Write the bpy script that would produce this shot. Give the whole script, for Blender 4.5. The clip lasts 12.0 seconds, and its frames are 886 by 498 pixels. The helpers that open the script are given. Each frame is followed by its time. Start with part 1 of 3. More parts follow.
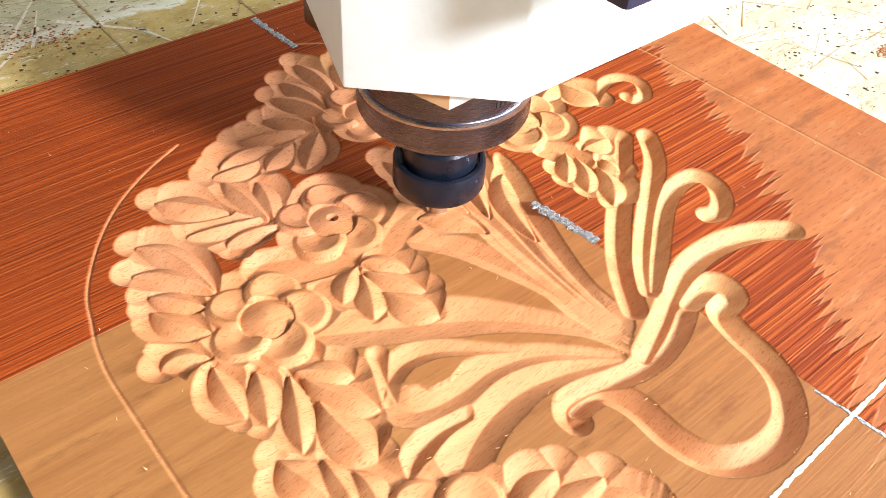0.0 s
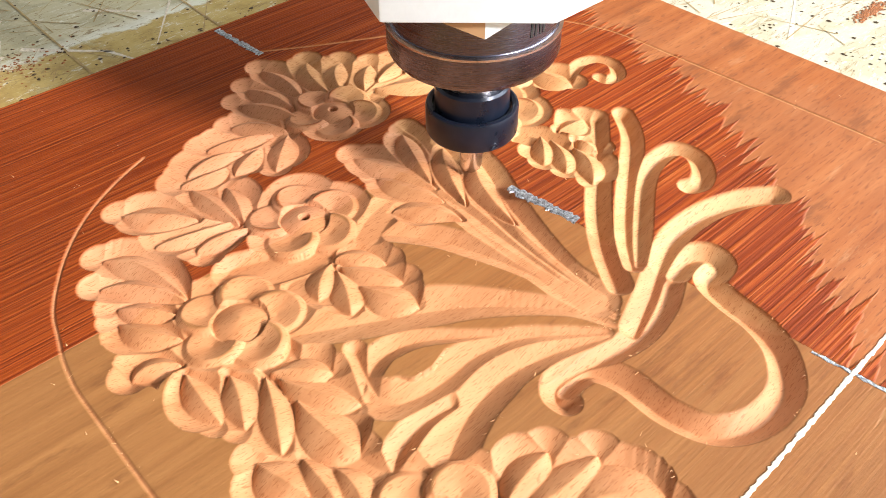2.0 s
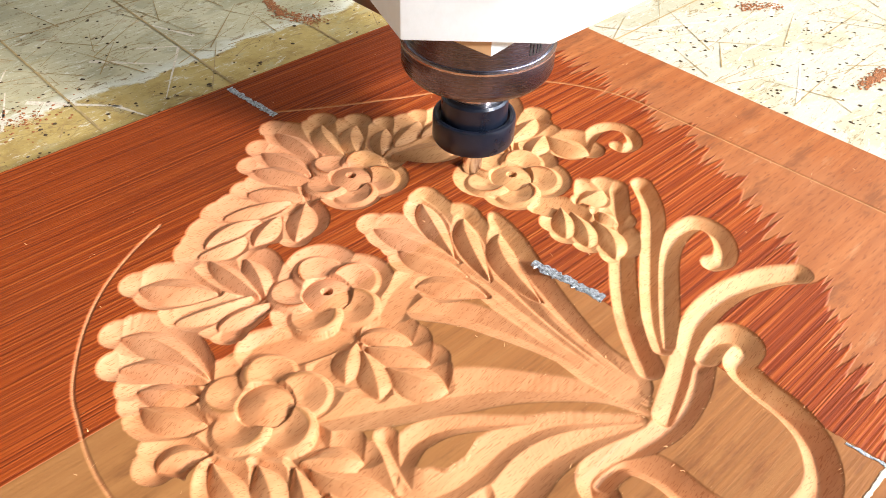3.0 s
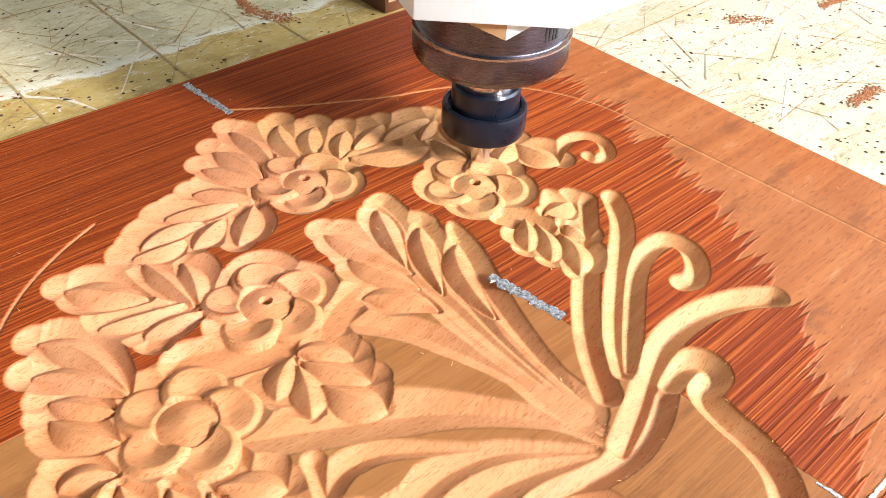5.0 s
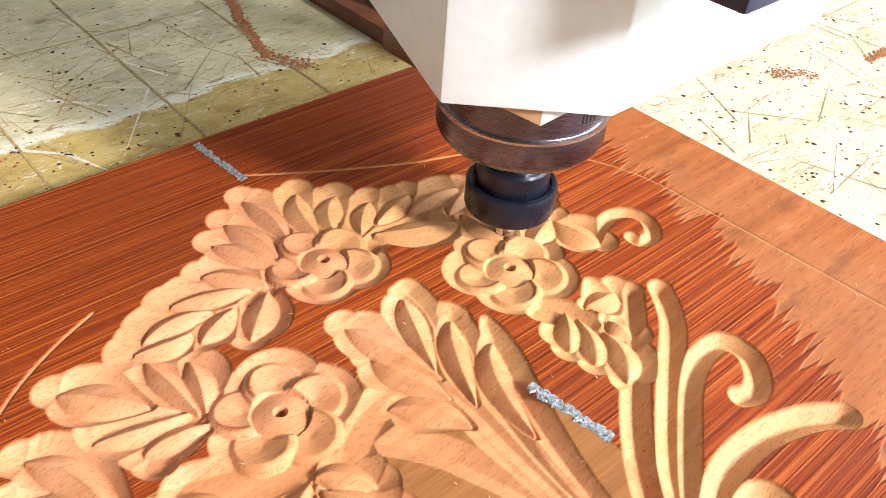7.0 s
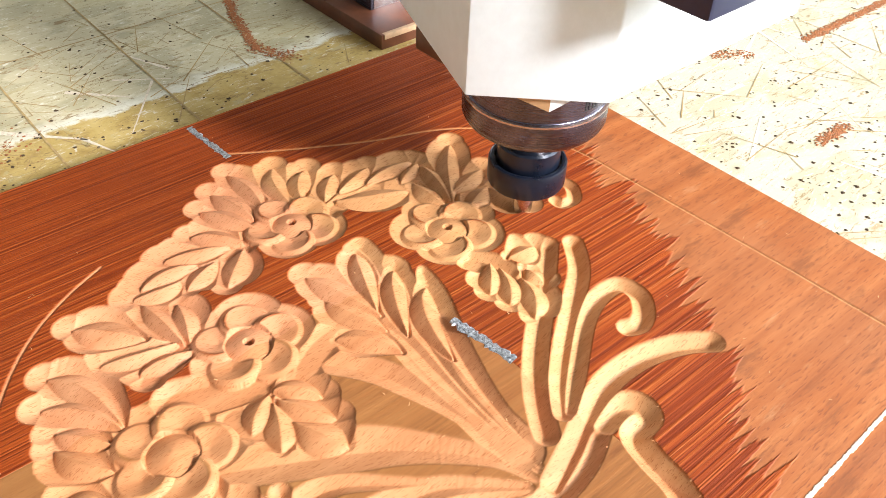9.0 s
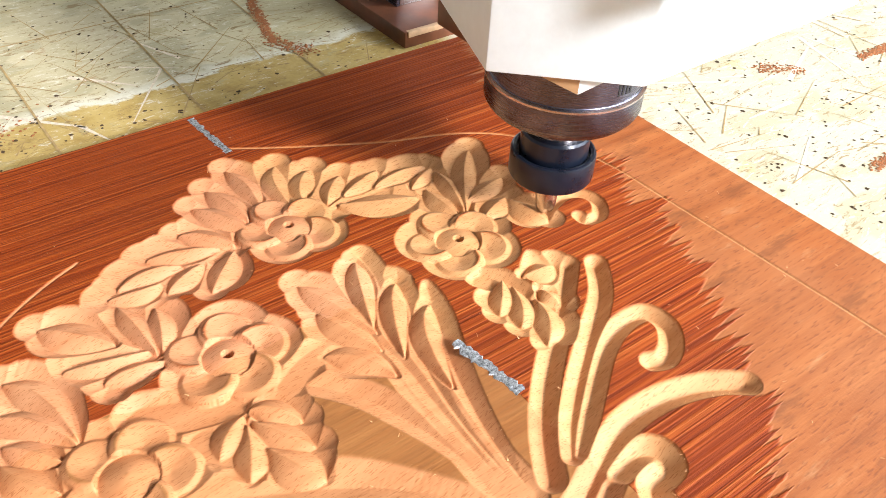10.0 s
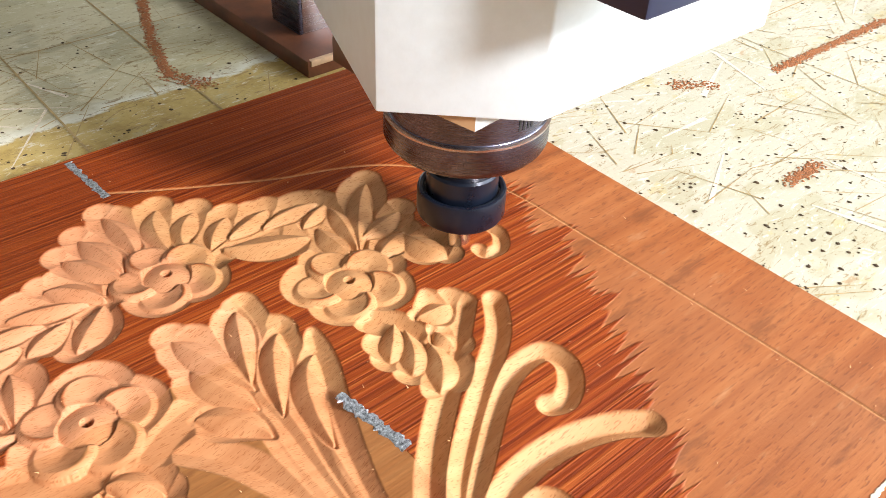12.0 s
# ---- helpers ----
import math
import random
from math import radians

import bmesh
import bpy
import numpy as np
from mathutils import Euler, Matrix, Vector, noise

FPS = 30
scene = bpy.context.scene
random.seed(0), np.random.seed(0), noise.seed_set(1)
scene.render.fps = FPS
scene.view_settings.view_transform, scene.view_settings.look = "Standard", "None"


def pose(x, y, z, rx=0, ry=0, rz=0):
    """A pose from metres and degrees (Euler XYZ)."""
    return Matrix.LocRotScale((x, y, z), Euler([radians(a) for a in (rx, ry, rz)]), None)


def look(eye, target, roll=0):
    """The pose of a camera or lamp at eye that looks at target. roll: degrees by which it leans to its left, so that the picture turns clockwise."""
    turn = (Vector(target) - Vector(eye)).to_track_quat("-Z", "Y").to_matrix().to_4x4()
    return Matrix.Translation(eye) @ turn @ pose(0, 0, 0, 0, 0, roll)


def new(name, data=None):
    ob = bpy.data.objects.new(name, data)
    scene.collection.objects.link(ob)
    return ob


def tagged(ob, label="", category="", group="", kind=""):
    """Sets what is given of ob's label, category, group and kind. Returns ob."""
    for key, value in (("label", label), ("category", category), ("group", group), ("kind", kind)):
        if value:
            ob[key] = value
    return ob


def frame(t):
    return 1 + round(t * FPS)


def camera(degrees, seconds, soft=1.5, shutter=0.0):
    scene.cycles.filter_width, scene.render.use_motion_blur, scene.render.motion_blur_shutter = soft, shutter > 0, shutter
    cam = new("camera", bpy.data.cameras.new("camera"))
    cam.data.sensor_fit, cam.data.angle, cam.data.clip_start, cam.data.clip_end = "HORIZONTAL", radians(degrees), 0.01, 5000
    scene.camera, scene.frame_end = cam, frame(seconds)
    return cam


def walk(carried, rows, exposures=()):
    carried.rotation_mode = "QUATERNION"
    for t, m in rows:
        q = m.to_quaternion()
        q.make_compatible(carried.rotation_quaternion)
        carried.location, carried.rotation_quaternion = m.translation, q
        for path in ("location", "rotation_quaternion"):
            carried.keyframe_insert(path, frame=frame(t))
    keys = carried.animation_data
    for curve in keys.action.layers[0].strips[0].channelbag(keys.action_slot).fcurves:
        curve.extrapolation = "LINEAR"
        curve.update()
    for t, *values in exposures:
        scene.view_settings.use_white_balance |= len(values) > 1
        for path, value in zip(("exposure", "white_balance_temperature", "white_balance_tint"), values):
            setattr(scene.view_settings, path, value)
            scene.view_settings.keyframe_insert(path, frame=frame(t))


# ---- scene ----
cam = camera(55.6, 12.0, soft=0.7)
PATH = [
    (0, (-0.023, -0.02, 0.271), (0.951, 1.041, -1.117), 4.2),
    (0.5, (-0.013, -0.039, 0.261), (0.933, 1.042, -1.129), 2.6),
    (1, (-0.019, -0.052, 0.26), (0.936, 1.033, -1.122), 1.5),
    (1.5, (-0.005, -0.043, 0.258), (0.974, 1.029, -1.117), 0.0),
    (2, (-0.015, -0.03, 0.252), (0.978, 1.066, -1.095), -0.4),
    (2.5, (-0.023, -0.001, 0.261), (1.018, 1.076, -1.065), 1.3),
    (3, (-0.019, 0.0, 0.267), (1.043, 1.083, -1.036), 1.8),
    (3.5, (-0.009, -0.008, 0.265), (1.06, 1.08, -1.029), 2.2),
    (3.7, (0.005, -0.009, 0.261), (1.078, 1.083, -1.026), 2.2),
    (5.3, (0.012, 0.001, 0.249), (1.098, 1.095, -1.026), 4.1),
    (5.5, (0.019, 0.001, 0.254), (1.107, 1.096, -1.019), 4.3),
    (6, (0.02, 0.018, 0.26), (1.1, 1.122, -1.01), 4.2),
    (6.5, (0.029, 0.035, 0.256), (1.114, 1.136, -1.013), 4.6),
    (7, (0.035, 0.049, 0.255), (1.118, 1.156, -1.011), 4.8),
    (7.2, (0.034, 0.052, 0.255), (1.113, 1.158, -1.014), 4.8),
    (8.8, (0.033, 0.012, 0.289), (1.043, 1.141, -1.017), 2.4),
    (9, (0.024, -0.028, 0.298), (1.037, 1.1, -1.007), 2.4),
    (9.5, (0.04, -0.04, 0.287), (1.051, 1.106, -1.003), 2.4),
    (10, (0.054, -0.011, 0.271), (1.021, 1.179, -1.013), 3.5),
    (10.5, (0.074, -0.05, 0.278), (0.992, 1.179, -1.005), 4.3),
    (11, (0.096, -0.052, 0.271), (0.987, 1.214, -0.995), 3.3),
    (11.5, (0.1, -0.023, 0.266), (0.997, 1.248, -0.991), 2.8),
    (12, (0.097, -0.013, 0.264), (1.152, 1.146, -0.979), 2.9),
]
walk(cam, [(t, look(eye, target, roll)) for t, eye, target, roll in PATH],
     exposures=((0.0, 0.28), (0.6, 0.06), (3.0, 0.12), (7.0, 0.12), (9.0, 0.12), (10.5, 0.14), (11.2, 0.0), (12.0, -0.10)))


# ---- light ----
world = bpy.data.worlds.new("sky")
scene.world = world
world.use_nodes = True
wn = world.node_tree.nodes
sky = wn.new("ShaderNodeTexSky")
sky.sky_type, sky.sun_disc = "NISHITA", False
sky.sun_elevation, sky.sun_rotation = radians(30), radians(167)
wn["Background"].inputs[1].default_value = 0.09
world.node_tree.links.new(sky.outputs[0], wn["Background"].inputs[0])

SIDE = Vector((0.47, -0.883, 0))      # towards the open side of the workshop
MID = Vector((0.25, 0.2, 0))
win = new("window_light", bpy.data.lights.new("window_light", "AREA"))
win.data.shape, win.data.size, win.data.size_y, win.data.energy = "RECTANGLE", 1.6, 1.2, 86
win.data.color = (0.92, 0.97, 1.0)
win.matrix_world = look(MID + SIDE * 1.8 + Vector((0.79, 0.42, 0.95)), MID)
sun = new("sun", bpy.data.lights.new("sun", "SUN"))
sun.data.energy, sun.data.angle, sun.data.color = 5.6, radians(10), (1.0, 0.985, 0.985)
sun.matrix_world = look((0.66, -2.925, 1.75), (0, 0, 0))


# ---- materials ----
def material(name, rough=0.6, metal=0.0):
    m = bpy.data.materials.new(name)
    m.use_nodes = True
    nt = m.node_tree
    b = nt.nodes["Principled BSDF"]
    b.inputs["Roughness"].default_value, b.inputs["Metallic"].default_value = rough, metal
    return m, nt, b


def node(nt, kind, **values):
    n = nt.nodes.new(kind)
    for key, value in values.items():
        n.inputs[key.replace("_", " ")].default_value = value
    return n


def coords(nt, scale=(1, 1, 1), turn=(0, 0, 0)):
    tc, mp = nt.nodes.new("ShaderNodeTexCoord"), nt.nodes.new("ShaderNodeMapping")
    mp.inputs["Scale"].default_value, mp.inputs["Rotation"].default_value = scale, turn
    nt.links.new(tc.outputs["Object"], mp.inputs["Vector"])
    return mp.outputs[0]


def noise_at(nt, vec, scale, detail=4.0, rough=0.55, dist=0.0):
    n = node(nt, "ShaderNodeTexNoise", Scale=scale, Detail=detail, Roughness=rough, Distortion=dist)
    nt.links.new(vec, n.inputs["Vector"])
    return n.outputs[0]


def ramp(nt, fac, stops):
    r = nt.nodes.new("ShaderNodeValToRGB")
    el = r.color_ramp.elements
    while len(el) < len(stops):
        el.new(0.5)
    for e, (p, c) in zip(el, stops):
        e.position, e.color = p, (*c, 1)
    nt.links.new(fac, r.inputs[0])
    return r.outputs[0]


def mix(nt, fac, a, b, mode="MIX"):
    n = nt.nodes.new("ShaderNodeMix")
    n.data_type, n.blend_type = "RGBA", mode
    for sock, v in ((n.inputs[0], fac), (n.inputs[6], a), (n.inputs[7], b)):
        if isinstance(v, (int, float)):
            sock.default_value = v
        elif isinstance(v, tuple):
            sock.default_value = (*v, 1)
        else:
            nt.links.new(v, sock)
    return n.outputs[2]


def maths(nt, op, a, b=0.0, clamp=False):
    n = nt.nodes.new("ShaderNodeMath")
    n.operation, n.use_clamp = op, clamp
    for sock, v in ((n.inputs[0], a), (n.inputs[1], b)):
        if isinstance(v, (int, float)):
            sock.default_value = v
        else:
            nt.links.new(v, sock)
    return n.outputs[0]


def bump(nt, b, height, strength, distance):
    n = node(nt, "ShaderNodeBump", Strength=strength, Distance=distance)
    nt.links.new(height, n.inputs["Height"])
    nt.links.new(n.outputs[0], b.inputs["Normal"])


def attribute(nt, name):
    a = nt.nodes.new("ShaderNodeAttribute")
    a.attribute_name = name
    return a.outputs["Fac"]


def wood_panel():
    """Stained, sawn surface; fresh wood where the cutter has been; bare planed wood where no stain is."""
    m, nt, b = material("carved_wood", 0.5)
    fine = noise_at(nt, coords(nt, (14, 1250, 60)), 1.0, 3.0, 0.6)
    band = noise_at(nt, coords(nt, (4, 130, 30)), 1.0, 4.0, 0.6)
    broad = noise_at(nt, coords(nt, (1, 1, 1)), 9.0, 4.0)
    pores = noise_at(nt, coords(nt, (150, 900, 900)), 1.0, 2.0, 0.5)
    lines = noise_at(nt, coords(nt, (1.3, 700, 40)), 1.0, 1.0, 0.5)
    dark = ramp(nt, lines, [(0.30, (0.15, 0.020, 0.003)), (0.45, (0.26, 0.041, 0.006)), (0.56, (0.34, 0.062, 0.009)), (0.70, (0.44, 0.105, 0.019))])
    dark = mix(nt, ramp(nt, fine, [(0.36, (0.7, 0.7, 0.7)), (0.48, (0, 0, 0))]), dark, (0.13, 0.019, 0.005))
    dark = mix(nt, ramp(nt, fine, [(0.60, (0, 0, 0)), (0.74, (0.4, 0.4, 0.4))]), dark, (0.46, 0.13, 0.035))
    dark = mix(nt, ramp(nt, broad, [(0.45, (0, 0, 0)), (0.8, (0.5, 0.5, 0.5))]), dark, (0.17, 0.036, 0.009))
    pale = ramp(nt, band, [(0.3, (0.27, 0.072, 0.017)), (0.5, (0.37, 0.110, 0.029)), (0.7, (0.46, 0.160, 0.048))])
    pale = mix(nt, ramp(nt, broad, [(0.42, (0, 0, 0)), (0.7, (0.5, 0.5, 0.5))]), pale, (0.41, 0.17, 0.072))
    pale = mix(nt, ramp(nt, fine, [(0.57, (0, 0, 0)), (0.70, (0.3, 0.3, 0.3))]), pale, (0.24, 0.068, 0.020))
    pale = mix(nt, ramp(nt, pores, [(0.57, (0, 0, 0)), (0.66, (0.6, 0.6, 0.6))]), pale, (0.19, 0.055, 0.018))
    blot = noise_at(nt, coords(nt, (6, 22, 20)), 3.0, 5.0, 0.7)
    pale = mix(nt, ramp(nt, blot, [(0.54, (0, 0, 0)), (0.66, (0.75, 0.75, 0.75))]), pale, (0.21, 0.068, 0.022))
    pale = mix(nt, ramp(nt, blot, [(0.28, (0.5, 0.5, 0.5)), (0.40, (0, 0, 0))]), pale, (0.52, 0.26, 0.12))
    olive = ramp(nt, band, [(0.3, (0.24, 0.105, 0.030)), (0.7, (0.36, 0.17, 0.054))])
    olive = mix(nt, ramp(nt, blot, [(0.55, (0, 0, 0)), (0.66, (0.6, 0.6, 0.6))]), olive, (0.16, 0.062, 0.018))
    pale = mix(nt, maths(nt, "MULTIPLY", attribute(nt, "tan"), 0.8), pale, olive)
    top = mix(nt, attribute(nt, "stain"), pale, dark)
    cut = ramp(nt, band, [(0.3, (0.56, 0.230, 0.098)), (0.7, (0.67, 0.330, 0.165))])
    cut = mix(nt, ramp(nt, broad, [(0.4, (0, 0, 0)), (0.72, (0.7, 0.7, 0.7))]), cut, (0.61, 0.245, 0.122))
    sap = ramp(nt, band, [(0.3, (0.53, 0.240, 0.090)), (0.7, (0.66, 0.350, 0.155))])
    cut = mix(nt, attribute(nt, "tone"), cut, sap)
    # browner cut wood of the tan plank, also darkened for weaker light there
    ruddy = ramp(nt, band, [(0.3, (0.46, 0.175, 0.062)), (0.7, (0.60, 0.270, 0.112))])
    cut = mix(nt, maths(nt, "MULTIPLY", attribute(nt, "tan"), 0.75), cut, ruddy)
    flecks = noise_at(nt, coords(nt, (280, 1900, 800)), 1.0, 1.0, 0.5)
    cut = mix(nt, ramp(nt, flecks, [(0.58, (0, 0, 0)), (0.68, (0.6, 0.6, 0.6))]), cut, (0.33, 0.10, 0.026))
    nt.links.new(mix(nt, attribute(nt, "fresh"), top, cut), b.inputs["Base Color"])
    nt.links.new(ramp(nt, fine, [(0.3, (0.70, 0.70, 0.70)), (0.7, (0.50, 0.50, 0.50))]), b.inputs["Roughness"])
    nt.links.new(ramp(nt, attribute(nt, "stain"), [(0.0, (0.32, 0.32, 0.32)), (0.6, (0.14, 0.14, 0.14))]), b.inputs["Specular IOR Level"])
    pores = maths(nt, "ADD", pores, maths(nt, "MULTIPLY", lines, maths(nt, "MULTIPLY", attribute(nt, "stain"), 6.0)))
    grain = maths(nt, "ADD", maths(nt, "MULTIPLY", fine, maths(nt, "ADD", maths(nt, "MULTIPLY", attribute(nt, "stain"), 1.2), 0.05)), maths(nt, "MULTIPLY", pores, 0.25))
    bump(nt, b, grain, 0.6, 0.0008)
    return m


def plain(name, colour, rough=0.5, metal=0.0, spots=0.12, scale=60, relief=0.0):
    m, nt, b = material(name, rough, metal)
    n = noise_at(nt, coords(nt), scale, 5.0, 0.6)
    lo, hi = tuple(c * (1 - spots) for c in colour), tuple(min(1, c * (1 + spots)) for c in colour)
    nt.links.new(ramp(nt, n, [(0.3, lo), (0.7, hi)]), b.inputs["Base Color"])
    nt.links.new(ramp(nt, n, [(0.3, (rough * 0.85,) * 3), (0.7, (min(1, rough * 1.15),) * 3)]), b.inputs["Roughness"])
    if relief:
        bump(nt, b, n, 0.6, relief)
    return m


def table_material():
    """Old varnished board: pale worn coat, yellow bare strips, scratches and dust."""
    m, nt, b = material("worn_table_board", 0.5)
    xyz = nt.nodes.new("ShaderNodeSeparateXYZ")
    tc = nt.nodes.new("ShaderNodeTexCoord")
    nt.links.new(tc.outputs["Object"], xyz.inputs[0])
    rag = noise_at(nt, coords(nt), 26.0, 6.0, 0.65)
    edge = maths(nt, "ADD", xyz.outputs[1], maths(nt, "MULTIPLY", maths(nt, "SUBTRACT", rag, 0.5), 0.035))
    back = maths(nt, "MULTIPLY", maths(nt, "SUBTRACT", edge, 0.503), 300.0, True)
    far = maths(nt, "MULTIPLY", maths(nt, "SUBTRACT", xyz.outputs[0], 0.42), 60.0, True)
    coat = maths(nt, "MAXIMUM", back, far, True)
    spots = noise_at(nt, coords(nt), 55.0, 5.0, 0.65)
    cloud = noise_at(nt, coords(nt), 7.0, 4.0)
    bare = ramp(nt, spots, [(0.25, (0.34, 0.21, 0.055)), (0.5, (0.52, 0.37, 0.12)), (0.75, (0.62, 0.48, 0.20))])
    pale = ramp(nt, cloud, [(0.3, (0.52, 0.46, 0.27)), (0.7, (0.67, 0.60, 0.41))])
    pale = mix(nt, ramp(nt, spots, [(0.62, (0, 0, 0)), (0.70, (0.8, 0.8, 0.8))]), pale, (0.68, 0.63, 0.50))
    pale = mix(nt, maths(nt, "MULTIPLY", far, 0.75), pale, (0.48, 0.45, 0.37))
    patch = noise_at(nt, coords(nt, (1, 1.7, 1), (0, 0, 0.3)), 17.0, 2.0, 0.5)
    pale = mix(nt, ramp(nt, patch, [(0.54, (0, 0, 0)), (0.58, (0.55, 0.55, 0.55))]), pale, (0.40, 0.36, 0.22))
    rust = noise_at(nt, coords(nt, (1, 2.2, 1), (0, 0, -0.5)), 34.0, 5.0, 0.7)
    pale = mix(nt, ramp(nt, rust, [(0.63, (0, 0, 0)), (0.69, (0.6, 0.6, 0.6))]), pale, (0.40, 0.22, 0.09))
    col = mix(nt, coat, bare, pale)
    rimline = maths(nt, "MULTIPLY", maths(nt, "MULTIPLY", back, maths(nt, "SUBTRACT", 1.0, maths(nt, "MULTIPLY", maths(nt, "SUBTRACT", edge, 0.507), 70.0, True), True)), 0.85)
    col = mix(nt, rimline, col, (0.80, 0.78, 0.66))
    worn = ramp(nt, noise_at(nt, coords(nt, (1, 1.6, 1), (0, 0, 0.6)), 30.0, 6.0, 0.7), [(0.60, (0, 0, 0)), (0.64, (0.75, 0.75, 0.75))])
    col = mix(nt, worn, col, (0.50, 0.42, 0.22))
    crack = noise_at(nt, coords(nt, (1, 3.5, 1), (0, 0, -0.35)), 60.0, 5.0, 0.75, 1.5)
    col = mix(nt, ramp(nt, crack, [(0.37, (0.85, 0.85, 0.85)), (0.43, (0, 0, 0))]), col, (0.28, 0.18, 0.07))
    col = mix(nt, ramp(nt, crack, [(0.58, (0, 0, 0)), (0.64, (0.8, 0.8, 0.8))]), col, (0.76, 0.73, 0.62))
    nt.links.new(col, b.inputs["Base Color"])
    nt.links.new(ramp(nt, cloud, [(0.3, (0.42,) * 3), (0.7, (0.62,) * 3)]), b.inputs["Roughness"])
    bump(nt, b, maths(nt, "ADD", spots, maths(nt, "MULTIPLY", coat, 0.6)), 0.5, 0.001)
    return m


def brushed(name, colour, rough):
    m, nt, b = material(name, rough, 1.0)
    n = noise_at(nt, coords(nt, (3, 3, 260)), 8.0, 4.0, 0.6)
    stain = noise_at(nt, coords(nt), 45.0, 5.0, 0.65)
    c = mix(nt, ramp(nt, stain, [(0.42, (0, 0, 0)), (0.72, (0.75, 0.75, 0.75))]), colour, tuple(v * 0.45 for v in colour))
    nt.links.new(mix(nt, 0.10, c, ramp(nt, n, [(0.3, tuple(v * 0.6 for v in colour)), (0.7, tuple(min(1, v * 1.25) for v in colour))])), b.inputs["Base Color"])
    nt.links.new(ramp(nt, n, [(0.3, (rough * 0.92,) * 3), (0.7, (rough * 1.1,) * 3)]), b.inputs["Roughness"])
    return m


WOOD = wood_panel()
TABLE = table_material()
STEEL = brushed("brushed_dark_steel", (0.155, 0.16, 0.225), 0.27)
BRIGHT = brushed("bright_steel", (0.62, 0.58, 0.60), 0.26)
BLACK = plain("black_oxide_steel", (0.010, 0.015, 0.030), 0.30, 0.35, 0.3, 90)
WHITE = plain("white_powder_coat", (0.80, 0.90, 0.97), 0.45, 0, 0.03, 120, 0.0003)
NAVY = plain("navy_blue_plastic", (0.010, 0.016, 0.06), 0.4)
# shaded face of the white corner tab: the shade is in this tan
TAB_SHADE = plain("shaded_tab_face", (0.45, 0.27, 0.14), 0.5)
CARBIDE = brushed("carbide", (0.72, 0.70, 0.68), 0.25)
SILVER = plain("silver_filler", (0.46, 0.49, 0.56), 0.36, 0.75, 0.9, 900, 0.0012)
CHALK = plain("white_filler", (0.72, 0.63, 0.50), 0.8, 0, 0.2, 500, 0.0004)
BOARD2 = plain("dark_red_wood", (0.15, 0.050, 0.022), 0.45, 0, 0.4, 40, 0.0003)
PALE_EDGE = plain("pale_cut_wood", (0.62, 0.40, 0.24), 0.7, 0, 0.15, 200)
DUST = plain("saw_dust", (0.34, 0.125, 0.045), 0.9, 0, 0.3, 400)
FIBRE = plain("torn_fibre", (0.62, 0.32, 0.14), 0.8, 0, 0.3, 300)
HOLE = plain("drilled_hole", (0.075, 0.045, 0.022), 0.9)
SCRATCH = plain("dirty_scratch", (0.42, 0.29, 0.13), 0.8, 0, 0.3, 150)
PLASTER = plain("plaster", (0.62, 0.62, 0.62), 0.9, 0, 0.08, 12)
CONCRETE = plain("concrete", (0.30, 0.29, 0.27), 0.85, 0, 0.2, 9)
PAINT_MARK = plain("black_print", (0.02, 0.02, 0.022), 0.6)


# ---- building helpers ----
def mesh_object(name, bm, mat, smooth=30):
    me = bpy.data.meshes.new(name)
    bm.normal_update()
    bm.to_mesh(me)
    bm.free()
    me.materials.append(mat)
    if smooth:
        me.shade_smooth()
        me.set_sharp_from_angle(angle=radians(smooth))
    return new(name, me)


def part(name, bm, mat, parent, label="", smooth=30):
    ob = mesh_object(name, bm, mat, smooth)
    ob.parent = parent
    return tagged(ob, label)


def box(bm, lo, hi, bevel=0.0, m=None):
    vs = [bm.verts.new((x, y, z)) for x in (lo[0], hi[0]) for y in (lo[1], hi[1]) for z in (lo[2], hi[2])]
    fs = [bm.faces.new([vs[i] for i in q]) for q in ((0, 1, 3, 2), (4, 6, 7, 5), (0, 4, 5, 1), (2, 3, 7, 6), (0, 2, 6, 4), (1, 5, 7, 3))]
    if bevel:
        bmesh.ops.bevel(bm, geom=list({e for f in fs for e in f.edges}), offset=bevel, segments=2, affect="EDGES", profile=0.5)
    if m is not None:
        bmesh.ops.transform(bm, matrix=m, verts=bm.verts)
    return bm


def prism(bm, outline, z0, z1, bevel=0.0):
    lo = [bm.verts.new((x, y, z0)) for x, y in outline]
    hi = [bm.verts.new((x, y, z1)) for x, y in outline]
    n = len(outline)
    fs = [bm.faces.new(lo[::-1]), bm.faces.new(hi)]
    fs += [bm.faces.new((lo[i], lo[(i + 1) % n], hi[(i + 1) % n], hi[i])) for i in range(n)]
    bmesh.ops.recalc_face_normals(bm, faces=fs)
    if bevel:
        bmesh.ops.bevel(bm, geom=list({e for f in fs for e in f.edges}), offset=bevel, segments=2, affect="EDGES", profile=0.5)
    return bm


def lathe(profile, steps=64):
    """A turned body about z from (radius, height) pairs, closed at both ends."""
    bm = bmesh.new()
    rings = [[bm.verts.new((r * math.cos(a), r * math.sin(a), z)) for a in (2 * math.pi * k / steps for k in range(steps))] for r, z in profile]
    for a, b in zip(rings, rings[1:]):
        for k in range(steps):
            bm.faces.new((a[k], a[(k + 1) % steps], b[(k + 1) % steps], b[k]))
    bm.faces.new(rings[0][::-1])
    bm.faces.new(rings[-1])
    bmesh.ops.recalc_face_normals(bm, faces=bm.faces)
    return bm


